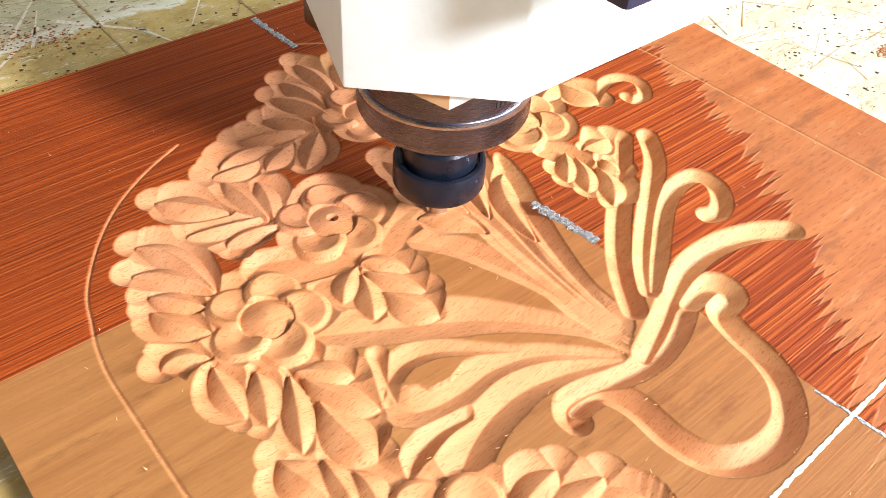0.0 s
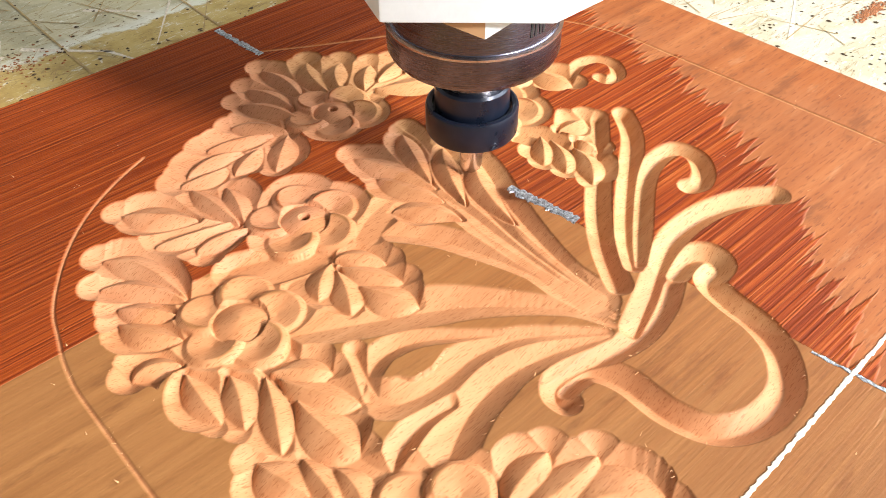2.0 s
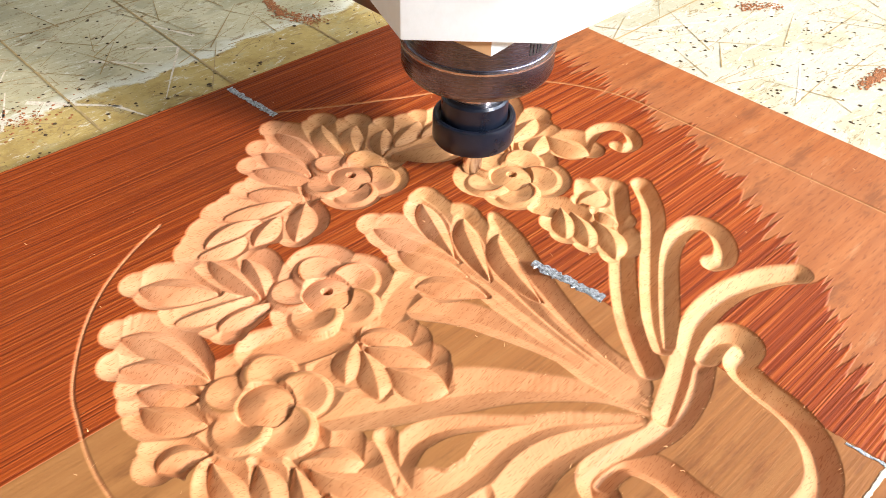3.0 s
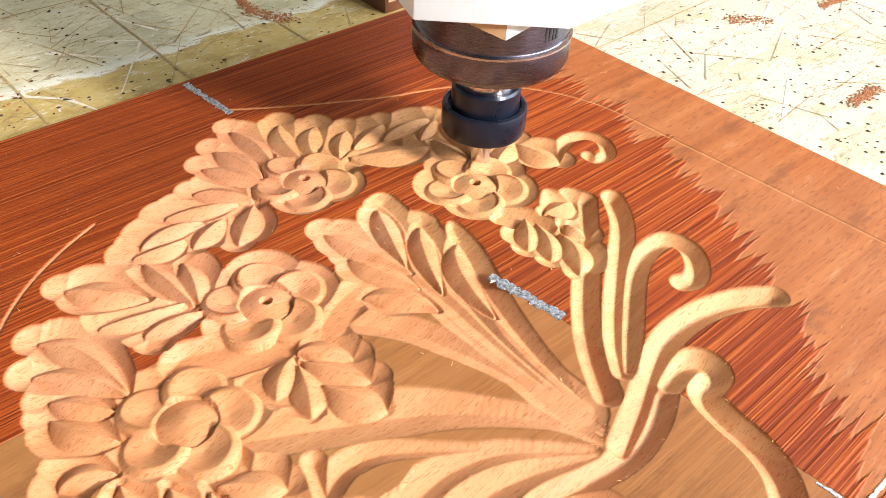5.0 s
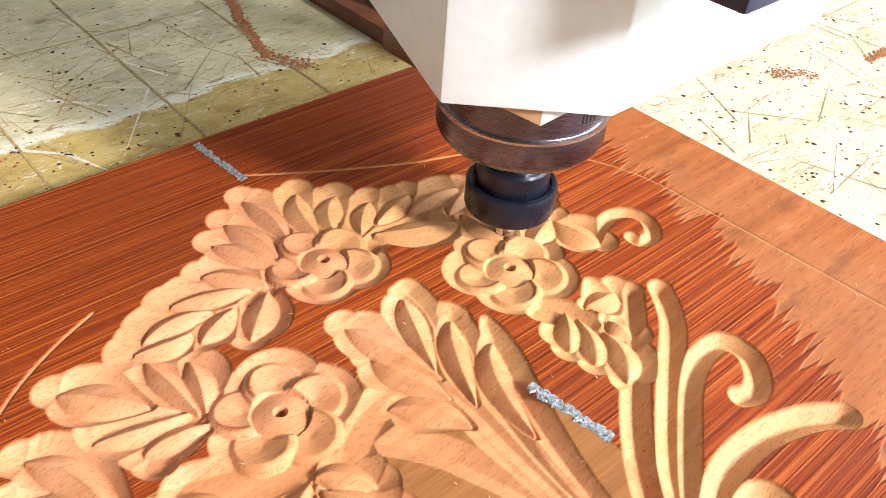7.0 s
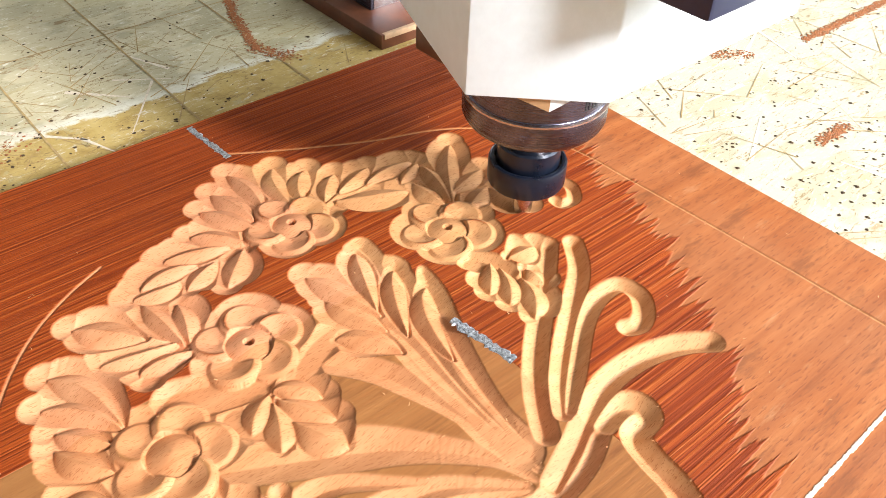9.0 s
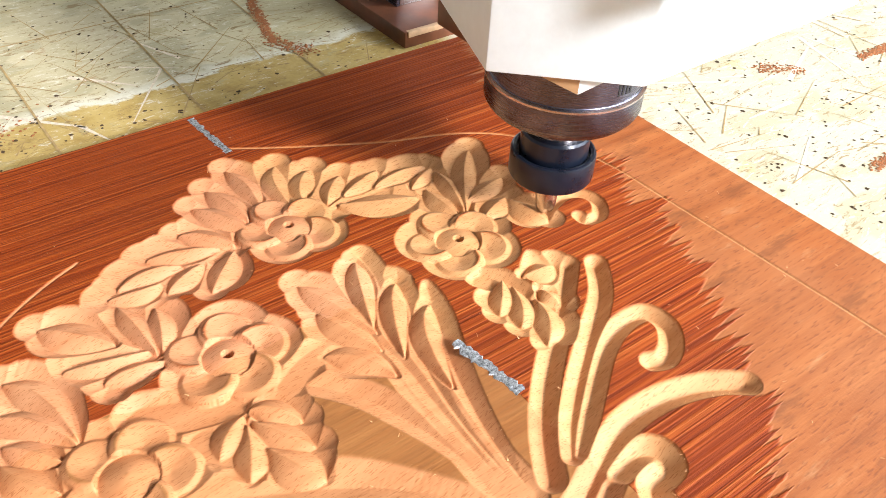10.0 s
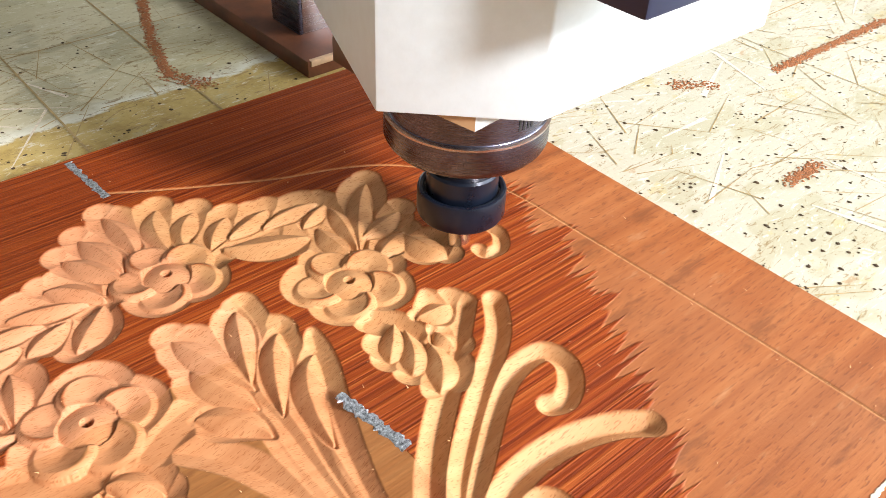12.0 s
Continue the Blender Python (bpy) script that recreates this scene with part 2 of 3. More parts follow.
# ---- the carved panel: a relief cut below the board's top ----
X0, X1, Y0, Y1 = -0.026, 0.440, -0.020, 0.4245
STEP = 0.00045
NX, NY = round((X1 - X0) / STEP) + 1, round((Y1 - Y0) / STEP) + 1
gx, gy = np.linspace(X0, X1, NX) * 1000, np.linspace(Y0, Y1, NY) * 1000
floor_z = np.zeros((NX, NY))          # what the cutter took away, in mm
raised = np.full((NX, NY), -99.0)     # what it left standing inside


def window(x0, x1, y0, y1):
    i0, i1 = np.searchsorted(gx, (x0, x1))
    j0, j1 = np.searchsorted(gy, (y0, y1))
    return slice(i0, i1), slice(j0, j1), gx[i0:i1, None], gy[None, j0:j1]


def segment(px, py, ax, ay, bx, by):
    dx, dy = bx - ax, by - ay
    ll = dx * dx + dy * dy
    s = np.clip(((px - ax) * dx + (py - ay) * dy) / ll, 0, 1)
    return np.hypot(px - ax - s * dx, py - ay - s * dy), s


def spline(points, per=10):
    out = []
    p = [points[0], *points, points[-1]]
    for k in range(1, len(p) - 2):
        a, b, c, d = (np.array(q, float) for q in p[k - 1:k + 3])
        for s in np.arange(per) / per:
            out.append(0.5 * (2 * b + (c - a) * s + (2 * a - 5 * b + 4 * c - d) * s * s + (3 * b - a - 3 * c + d) * s ** 3))
    out.append(np.array(points[-1], float))
    return out


def groove(points, r, depth=None, taper=0.0, point=0.0):
    """A cut with a rounded V section along a smooth line; taper narrows its first end, point its last."""
    depth = 0.72 * (depth or 1.12 * r)
    line = spline(points)
    for k, (a, b) in enumerate(zip(line, line[1:])):
        f = k / len(line)
        rr = r * (1 - taper * (1 - min(1, f / 0.5))) * (1 - point * max(0, (f - 0.72) / 0.28) ** 1.5)
        x0, x1 = min(a[0], b[0]) - rr, max(a[0], b[0]) + rr
        y0, y1 = min(a[1], b[1]) - rr, max(a[1], b[1]) + rr
        i, j, px, py = window(x0, x1, y0, y1)
        d, _ = segment(px, py, *a, *b)
        u = np.clip(d / rr, 0, 1)
        z = -depth * (rr / r) * (0.22 * np.clip(1 - u * u, 0, 1) ** 0.8 + 0.78 * (1 - u))
        floor_z[i, j] = np.minimum(floor_z[i, j], z)


def hollow(u, depth):
    """A cut's wall, falling from the rim to a flat floor. u: 0 at the rim, 1 at the floor."""
    u = np.clip(u, 0, 1)
    return np.where(u > 0, -0.35 - (depth - 0.35) * u * (1.3 - 0.3 * u), 0.0)


def bent(bx, by, mx, my, tx, ty, n=14):
    """A curve from base to tip that bends through a middle point."""
    cx, cy = 2 * mx - 0.5 * (bx + tx), 2 * my - 0.5 * (by + ty)
    s = np.linspace(0, 1, n + 1)
    return (1 - s) ** 2 * bx + 2 * s * (1 - s) * cx + s * s * tx, (1 - s) ** 2 * by + 2 * s * (1 - s) * cy + s * s * ty


def leaf(bx, by, mx, my, tx, ty, w, band=8.8, depth=4.6, top=0.4):
    """A pointed leaf with a sharp ridge along its bent line, left standing in a hollow with sloping walls."""
    xs, ys = bent(bx, by, mx, my, tx, ty)
    pad = w + band + 4
    i, j, px, py = window(xs.min() - pad, xs.max() + pad, ys.min() - pad, ys.max() + pad)
    near = np.full((px.shape[0], py.shape[1]), 1e9)
    run = np.zeros_like(near)
    n = len(xs) - 1
    for k in range(n):
        d, f = segment(px, py, xs[k], ys[k], xs[k + 1], ys[k + 1])
        closer = d < near
        near = np.where(closer, d, near)
        run = np.where(closer, (k + f) / n, run)
    half = 1.28 * w * np.sin(np.pi * np.clip(run, 0.0, 1.0) ** 1.12) ** 0.72
    inside = near < half
    out = near - half
    wide = band * (0.45 + 0.55 * np.clip(run * 1.15, 0, 1))
    floor_z[i, j] = np.minimum(floor_z[i, j], hollow((wide - out) / wide, depth))
    q = np.clip(near / np.maximum(half, 0.01), 0, 1)
    rise = np.clip(0.72 + 0.9 * run, 0, 1) * (1 - 0.55 * np.clip((run - 0.55) / 0.45, 0, 1) ** 2)
    z = -depth + (depth - top) * rise * (1 - 0.60 * q - 0.28 * q * q)
    raised[i, j] = np.where(inside, np.maximum(raised[i, j], z), raised[i, j])


def spray(leaves, dx=0.0, dy=0.0, **how):
    for bx, by, mx, my, tx, ty, w in leaves:
        leaf(bx + dx, by + dy, mx + dx, my + dy, tx + dx, ty + dy, w, **how)


def flower(cx, cy, r, turn, depth=4.8, hole=True):
    """A domed heart in five overlapping crescent petals with sharp crests, in a scalloped hollow."""
    k0 = r / 33.0
    i, j, px, py = window(cx - r - 4, cx + r + 4, cy - r - 4, cy + r + 4)
    rr = np.hypot(px - cx, py - cy)
    best = np.full(rr.shape, -99.0)
    for k in range(5):
        th = turn + 2 * math.pi * k / 5
        ox, oy = cx + 15 * k0 * math.cos(th - 0.1), cy + 15 * k0 * math.sin(th - 0.1)
        d = np.hypot(px - ox, py - oy)
        floor_z[i, j] = np.minimum(floor_z[i, j], hollow((18 * k0 - d) / (10.5 * k0), depth))
        # a cupped round petal: a crest within its edge, falling inwards to the heart and outwards to the hollow
        ox, oy = cx + 15.2 * k0 * math.cos(th), cy + 15.2 * k0 * math.sin(th)
        e = np.hypot(px - ox, py - oy) / (12.8 * k0)
        ut = ((py - oy) * math.cos(th) - (px - ox) * math.sin(th)) / (12.8 * k0)
        rim = np.where(e > 0.78, 1 - 0.45 * (e - 0.78) / 0.22, 1 - 0.72 * (0.78 - e) / 0.78)
        z = -depth + (depth - 0.5) * rim * (0.82 + 0.18 * ut) + 0.8 * ut
        best = np.where(e < 1, np.maximum(best, z), best)
    q = rr / (11.8 * k0)
    dome = -0.35 - (depth - 1.2) * (0.6 * q + 0.4 * q * q)
    best = np.where(q < 1, dome, best)
    if hole:
        best = np.where(rr < 2.2 * k0, -9.0, best)
    raised[i, j] = np.maximum(raised[i, j], best)
    if hole:
        floor_z[i, j] = np.where(rr < 2.2 * k0, -9.0, floor_z[i, j])


FLOWER_A, FLOWER_B, FLOWER_C, FLOWER_D, FLOWER_F = (139.0, 236.5), (81.5, 201.5), (204.3, 301.0), (270.5, 243.5), (80.0, 76.0)

spray([(102, 270, 89, 285, 77, 297, 7), (113, 258, 95, 261, 78, 267, 4), (117, 248, 103, 251, 90, 251, 4.5), (115, 255, 113, 276, 111, 293, 4.5), (117, 254, 122, 268, 125, 283, 5)])
spray([(72, 228, 67, 257, 56, 274, 6), (71, 227, 61, 246, 47, 258, 5), (64, 222, 55, 233, 47, 242, 5), (59, 209, 50, 220, 44, 234, 5.5), (52, 197, 43, 203, 34, 203, 5)])
spray([(51, 192, 49, 179, 49, 163, 5), (63, 180, 60, 168, 54, 155, 5.5)])
spray([(73, 170, 66, 153, 58, 137, 5), (75, 170, 85, 162, 93, 154, 6), (76, 165, 82, 149, 92, 135, 6), (75, 152, 75, 132, 78, 118, 8)])
spray([(55, 116, 51, 127, 49, 139, 7), (60, 102, 53, 110, 44, 120, 5.5), (60, 103, 61, 116, 62, 130, 5), (64, 96, 68, 107, 68, 119, 5.5)])
spray([(101, 68, 114, 71, 128, 73, 6), (100, 63, 119, 59, 140, 60, 7), (113, 50, 131, 46, 142, 31, 10)])
spray([(132, 204, 140, 200, 148, 188, 5), (131, 199, 137, 187, 146, 174, 5.5), (130, 184, 135, 170, 141, 158, 7), (129, 199, 124, 185, 118, 174, 5.5), (130, 203, 121, 198, 113, 190, 5.5)])
spray([(200, 325, 202, 345, 199, 365, 5), (190, 318, 187, 336, 182, 353, 6), (186, 310, 179, 327, 169, 342, 6), (175, 303, 165, 317, 154, 325, 5.5), (156, 298, 145, 294, 134, 289, 5), (173, 299, 163, 289, 151, 278, 6)])
spray([(214, 317, 216, 339, 225, 354, 5.5), (221, 316, 228, 331, 240, 340, 5.5), (231, 307, 240, 318, 251, 326, 5), (242, 309, 257, 314, 271, 319, 5), (260, 306, 278, 309, 296, 308, 4.5), (235, 303, 253, 293, 276, 286, 7.5), (277, 294, 287, 299, 298, 304, 3.5)])
spray([(290, 261, 308, 287, 328, 308, 5.5), (289, 262, 295, 283, 298, 301, 4.5), (296, 268, 311, 271, 326, 275, 5), (293, 250, 304, 255, 317, 259, 5.5), (315, 258, 317, 243, 321, 230, 7), (284, 261, 282, 273, 283, 290, 5.5)])
spray([(280, 204, 290, 202, 299, 202, 5.5), (280, 192, 281, 186, 282, 179, 4.5), (270, 208, 262, 198, 254, 190, 5), (271, 202, 265, 187, 257, 178, 5), (274, 189, 270, 174, 260, 163, 5.5)])
spray([(200, 215, 210, 242, 218, 259, 5), (202, 193, 214, 220, 226, 235, 5), (209, 167, 217, 198, 231, 214, 5.5)], band=7.0, depth=4.4)
spray([(200, 212, 193, 238, 186, 259, 6), (196, 202, 189, 221, 184, 238, 6), (193, 186, 185, 203, 173, 213, 6)], band=9.0, depth=4.0, top=1.2)
spray([(168, 305, 151, 311, 134, 316, 4.5), (147, 302, 132, 306, 115, 303, 4.5), (134, 296, 123, 295, 109, 299, 4.5)], band=11.5)

flower(*FLOWER_A, 33, 1.15)
flower(*FLOWER_B, 33, 0.84, hole=False)
flower(*FLOWER_C, 32, 0.38)
flower(*FLOWER_D, 33, 0.30)
flower(*FLOWER_F, 33, 0.4)


def clearing(points, r, depth):
    """A broad flat sweep of the cutter."""
    line = spline(points, 6)
    for a, b in zip(line, line[1:]):
        i, j, px, py = window(min(a[0], b[0]) - r, max(a[0], b[0]) + r, min(a[1], b[1]) - r, max(a[1], b[1]) + r)
        d, _ = segment(px, py, *a, *b)
        floor_z[i, j] = np.minimum(floor_z[i, j], hollow((r - d) / 5.0, depth))


clearing([(97, 224), (112, 218), (128, 214)], 13, 5.0)
clearing([(92, 245), (105, 255), (122, 262)], 9, 5.0)
clearing([(82, 178), (78, 155), (74, 135)], 12, 5.0)
clearing([(112, 200), (122, 188), (134, 178)], 12, 4.5)
clearing([(70, 118), (76, 100), (84, 92)], 12, 5.0)
clearing([(100, 72), (112, 62), (122, 55)], 14, 5.0)
clearing([(222, 296), (240, 300), (262, 300)], 9, 5.0)
clearing([(190, 318), (180, 305), (165, 298)], 9, 5.0)
clearing([(282, 262), (292, 272), (305, 280)], 12, 5.0)
clearing([(262, 214), (268, 205), (270, 196)], 9, 5.0)
clearing([(196, 110), (197, 150), (200, 190), (200, 215)], 12, 2.0)
clearing([(188, 256), (188, 240), (183, 222)], 9, 3.5)
clearing([(152, 206), (168, 214), (184, 214)], 10, 3.0)
clearing([(203, 190), (212, 215), (222, 235)], 12, 2.2)
groove([(303.3, 197.5), (284.6, 181.0), (263.9, 163.1), (247.5, 149.9), (233.3, 136.9), (221.5, 123.4), (210.9, 107.9)], 6.6)
groove([(315.9, 189.7), (301.7, 172.1), (275.1, 153.0), (254.6, 138.2), (236.9, 123.7), (226.2, 111.8)], 6.2)
groove([(229.3, 111.7), (253.2, 129.0), (277.3, 145.3), (295.2, 151.6), (309.9, 150.7), (312.0, 140.1), (304.9, 130.5), (295.5, 125.5), (289.0, 127.5)], 6.0)
groove([(313.7, 95.6), (301.0, 103.9), (279.3, 110.6), (256.4, 111.0), (237.0, 104.7), (220.8, 97.2), (205.0, 90.8), (195.9, 87.2)], 7.2)
groove([(235.0, 96.3), (248.4, 97.9), (255.6, 93.3), (253.0, 85.8), (241.1, 83.1), (236.9, 71.3), (234.3, 54.4), (227.2, 40.4), (212.3, 29.5), (193.0, 28.5), (177.9, 36.9), (171.9, 53.4), (172.0, 73.0), (167.4, 85.5), (158.9, 87.9), (152.1, 87.4)], 7.2)
groove([(228.3, 93.8), (213.4, 87.2), (195.2, 84.0), (178.2, 86.4), (163.5, 90.1), (152.9, 90.7), (147.6, 86.5), (147.5, 81.7)], 6.4)
groove([(191.0, 94.0), (185.0, 113.0), (165.0, 136.0), (147.0, 151.0), (126.0, 163.0), (106.0, 174.0), (93.0, 180.0)], 12.5, 6.0, 0.8, 0.3)
groove([(186, 94), (161, 115), (141, 122), (124, 122), (111, 123), (101, 127), (96, 134)], 10.5, 6.5, 0.7)
groove([(171, 108), (146, 129), (128, 143), (114, 147), (102, 143), (95, 137)], 6.5, 5.0, 0.7)
groove([(106.0, 155.8), (101.4, 142.4), (98.3, 129.2)], 5)
groove([(185, 92), (163, 102), (143, 107), (126, 106), (111, 101), (100, 95)], 11.0, 7.0, 0.7)
groove([(117.1, 111.3), (104.2, 112.4), (89.4, 109.0), (81.3, 103.5)], 6)
groove([(194.6, 97.0), (191.0, 127.8), (185.6, 155.0), (176.6, 180.8), (162.9, 199.6), (153.7, 206.5)], 8.5, 5.0, 0.75, 0.6)
groove([(196.6, 98.4), (196.1, 131.9), (198.1, 166.3), (199.4, 196.1), (194.9, 222.4)], 10, 5.5, 0.75, 0.6)
groove([(197.0, 100.1), (201.7, 146.1), (204.0, 178.7), (211.7, 215.9), (220.3, 245.1), (222.1, 259.9)], 7.5, 5.0, 0.6)
groove([(198.8, 112.9), (200.7, 151.7), (207.8, 185.8), (222.2, 218.4), (229.6, 240.0)], 7, 6.5, 0.6, 0.8)
groove([(201.5, 106.3), (205.9, 139.9), (216.2, 175.5), (227.3, 201.9), (236.4, 224.2)], 8, 6.5, 0.6, 0.8)
groove([(325.8, 236.1), (340.2, 240.3), (350.5, 236.5), (353.4, 226.9), (345.9, 217.0), (336.7, 217.2), (335.8, 222.0)], 4.6)

# the scribed outline: a pointed arch whose upper left is too faint to see
groove([(15.5, -20), (15.5, 60), (15.5, 190), (17, 220), (22, 241), (28, 259), (44, 284), (63, 304), (85, 319), (106, 329)], 1.1, 1.0)
groove([(393.5, -20), (392, 78), (390, 138), (387, 205), (385, 245), (377, 272), (362, 296), (345, 313), (322, 326), (291, 337), (256, 354), (230, 368), (208, 381)], 1.1, 1.0)


def island(corners):
    """A patch of the old surface that the cutter left."""
    keep = np.ones((NX, NY), bool)
    for (ax, ay), (bx, by) in zip(corners, corners[1:] + corners[:1]):
        keep &= (bx - ax) * (gy[None, :] - ay) - (by - ay) * (gx[:, None] - ax) > 0
    floor_z[keep] = 0


island([(153, 164), (181.5, 140), (169, 173), (161, 182)])
island([(107, 137), (113, 129), (122, 128), (131, 131), (121, 140), (113, 141)])

height = np.where(floor_z < -0.05, np.maximum(floor_z, np.minimum(raised, -0.3)), 0.0)

ease = height.copy()
ease[1:-1, 1:-1] = (4 * height[1:-1, 1:-1] + height[:-2, 1:-1] + height[2:, 1:-1] + height[1:-1, :-2] + height[1:-1, 2:]) / 8
height = np.where(height < -0.3, ease, height)

rng = np.random.default_rng(5)
height += np.where(height < -0.4, rng.normal(0, 0.02, height.shape), rng.normal(0, 0.012, height.shape))

# where the dark stain lies: the sawn planks, ragged towards the planed margin
seam = 205 + (414 - gy) * 0.0864
teeth = np.interp(np.arange(NY), np.arange(0, NY, 3), rng.normal(0, 6.5, len(range(0, NY, 3)))) + np.interp(np.arange(NY), np.arange(0, NY, 22), rng.normal(0, 5.0, len(range(0, NY, 22))))
jag = np.interp(gy, (-20, 26, 52, 82, 123, 149, 165, 187, 218, 250, 315, 430), (222, 256, 284, 308, 336, 353, 359, 369, 380, 385, 391, 404)) + teeth
stain = np.clip((jag[None, :] - gx[:, None]) / 3 + 0.5, 0, 1)
plank = np.where(gy[None, :] > 232, 0, np.where(gx[:, None] < seam[None, :], 1, 2))
stain = np.where(plank == 1, stain * np.clip(0.04 + 0.14 * (gx[:, None] - 100) / 80, 0.04, 0.18), stain)
fresh = np.clip((-height - 0.25) / 0.35, 0, 1)
for _ in range(2):
    soft = fresh.copy()
    soft[1:-1, 1:-1] = (2 * fresh[1:-1, 1:-1] + fresh[:-2, 1:-1] + fresh[2:, 1:-1] + fresh[1:-1, :-2] + fresh[1:-1, 2:]) / 6
    fresh = np.maximum(soft, fresh * 0.8)
stain = stain * (1 - fresh)
tan = np.where(plank == 1, 1.0, 0.0)
tone = np.clip((gx[:, None] - seam[None, :]) / 6 + 0.5, 0, 1) + np.clip((225 - gy[None, :]) / 120, 0, 0.3) * (gx[:, None] < 130)
tone = np.clip(tone, 0, 1) * np.ones_like(height)


def relief_piece(name, pick, parent, label):
    """One plank of the panel: its share of the relief."""
    fmask = pick[:-1, :-1]
    idx = np.arange(NX * NY).reshape(NX, NY)
    quads = np.stack([idx[:-1, :-1], idx[1:, :-1], idx[1:, 1:], idx[:-1, 1:]], -1)[fmask]
    used, quads = np.unique(quads, return_inverse=True)
    quads = quads.reshape(-1, 4)
    xs, ys = np.meshgrid(gx / 1000, gy / 1000, indexing="ij")
    co = np.stack([xs.ravel()[used], ys.ravel()[used], height.ravel()[used] / 1000], -1)
    me = bpy.data.meshes.new(name)
    me.vertices.add(len(co))
    me.vertices.foreach_set("co", co.ravel().astype(np.float32))
    me.loops.add(quads.size)
    me.loops.foreach_set("vertex_index", quads.ravel().astype(np.int32))
    me.polygons.add(len(quads))
    me.polygons.foreach_set("loop_start", np.arange(0, quads.size, 4, dtype=np.int32))
    me.polygons.foreach_set("loop_total", np.full(len(quads), 4, dtype=np.int32))
    for key, grid in (("stain", stain), ("fresh", fresh), ("tan", tan), ("tone", tone)):
        at = me.attributes.new(key, "FLOAT", "POINT")
        at.data.foreach_set("value", grid.ravel()[used].astype(np.float32))
    me.update(calc_edges=True)
    me.shade_smooth()
    me.materials.append(WOOD)
    ob = new(name, me)
    ob.parent = parent
    return tagged(ob, label)


THICK = 0.0225
panel = tagged(new("carved_panel"), "reddish brown wooden panel carved with flowers and a vase", "carved panel")
relief_piece("plank", plank == 0, panel, "dark red-brown sawn plank with carved flowers")
relief_piece("plank", plank == 1, panel, "lighter brown plank with carved flowers and stems")
relief_piece("plank", plank == 2, panel, "red-brown plank with a carved vase")
bm = bmesh.new()
prism(bm, [(X0, Y0), (X1, Y0), (X1, Y1), (X0, Y1)], -THICK, -0.0125)
for a, b, c, d in ((X0, Y0, X1, Y0), (X1, Y0, X1, Y1), (X1, Y1, X0, Y1), (X0, Y1, X0, Y0)):
    bm.faces.new([bm.verts.new(v) for v in ((a, b, -0.0125), (c, d, -0.0125), (c, d, 0), (a, b, 0))])
body = part("panel_body", bm, WOOD, panel, smooth=0)


def strip(points, width, thick, mat, name, label, wobble=0.0, seed=1):
    """A thin uneven bead of filler along a line on the panel's top."""
    rnd = random.Random(seed)
    bm, rows = bmesh.new(), []
    for k, (x, y) in enumerate(points):
        a, b = points[max(0, k - 1)], points[min(len(points) - 1, k + 1)]
        nx, ny = -(b[1] - a[1]), b[0] - a[0]
        n = math.hypot(nx, ny)
        w = width * 0.5 * (1 + wobble * rnd.uniform(-1, 1))
        s = wobble * rnd.uniform(-0.3, 0.3) * width
        rows.append([bm.verts.new(((x + nx / n * o) / 1000, (y + ny / n * o) / 1000, z)) for o, z in ((-w + s, -0.0003), (-w * 0.6 + s, thick), (w * 0.6 + s, thick), (w + s, -0.0003))])
    for p, q in zip(rows, rows[1:]):
        for k in range(3):
            bm.faces.new((p[k], p[k + 1], q[k + 1], q[k]))
    bmesh.ops.recalc_face_normals(bm, faces=bm.faces)
    return part(name, bm, mat, panel, label)


def along(a, b, n):
    return [(a[0] + (b[0] - a[0]) * k / n, a[1] + (b[1] - a[1]) * k / n) for k in range(n + 1)]


strip(along((204.2, 421), (207.5, 376), 30), 4.6, 0.0005, SILVER, "joint_filler", "glittering silver filler along the joint", 0.35, 2)
strip(along((224.3, 186), (229.5, 147), 30), 5.6, 0.0005, SILVER, "joint_filler", "glittering silver filler along the joint", 0.35, 3)
strip(along((236.5, 33), (241.5, -19), 30), 1.9, 0.0003, SILVER, "joint_filler", "grey filler along the joint", 0.5, 4)
strip(along((110, 13.5), (392, 20), 200), 2.3, 0.0004, CHALK, "filler_line", "rough white filler line", 0.35, 5)

# ---- table ----
TZ = -THICK
table = tagged(new("machine_table"), "pale yellowish worn machine table board with scratches and drill holes", "table")
bm = bmesh.new()
box(bm, (-0.75, -0.65, TZ - 0.03), (1.55, 1.75, TZ), 0.002)
part("table_top", bm, TABLE, table)


def scratch_mesh(lines, z):
    bm = bmesh.new()
    for ax, ay, bx, by, w in lines:
        nx, ny = -(by - ay), bx - ax
        n = math.hypot(nx, ny)
        nx, ny = nx / n * w / 2, ny / n * w / 2
        bm.faces.new([bm.verts.new((x / 1000, y / 1000, z)) for x, y in ((ax - nx, ay - ny), (bx - nx * 0.3, by - ny * 0.3), (bx + nx * 0.3, by + ny * 0.3), (ax + nx, ay + ny))])
    return bm


rnd = random.Random(11)
lines = []
for gxx in (-10, 135.5, 228.5, 320, 720, 1010):
    lines.append((gxx, 430, gxx + 2, 1500, 1.6) if gxx < 440 else (gxx, -300, gxx, 1500, 1.0))
for gyy in (330, 620, 60, -160, 950):
    lines.append((442 if gyy < 420 else -300, gyy, 1500, gyy, 1.5))
for line in lines:
    part("grid_line", scratch_mesh([line], TZ + 0.0004), SCRATCH, table, smooth=0)


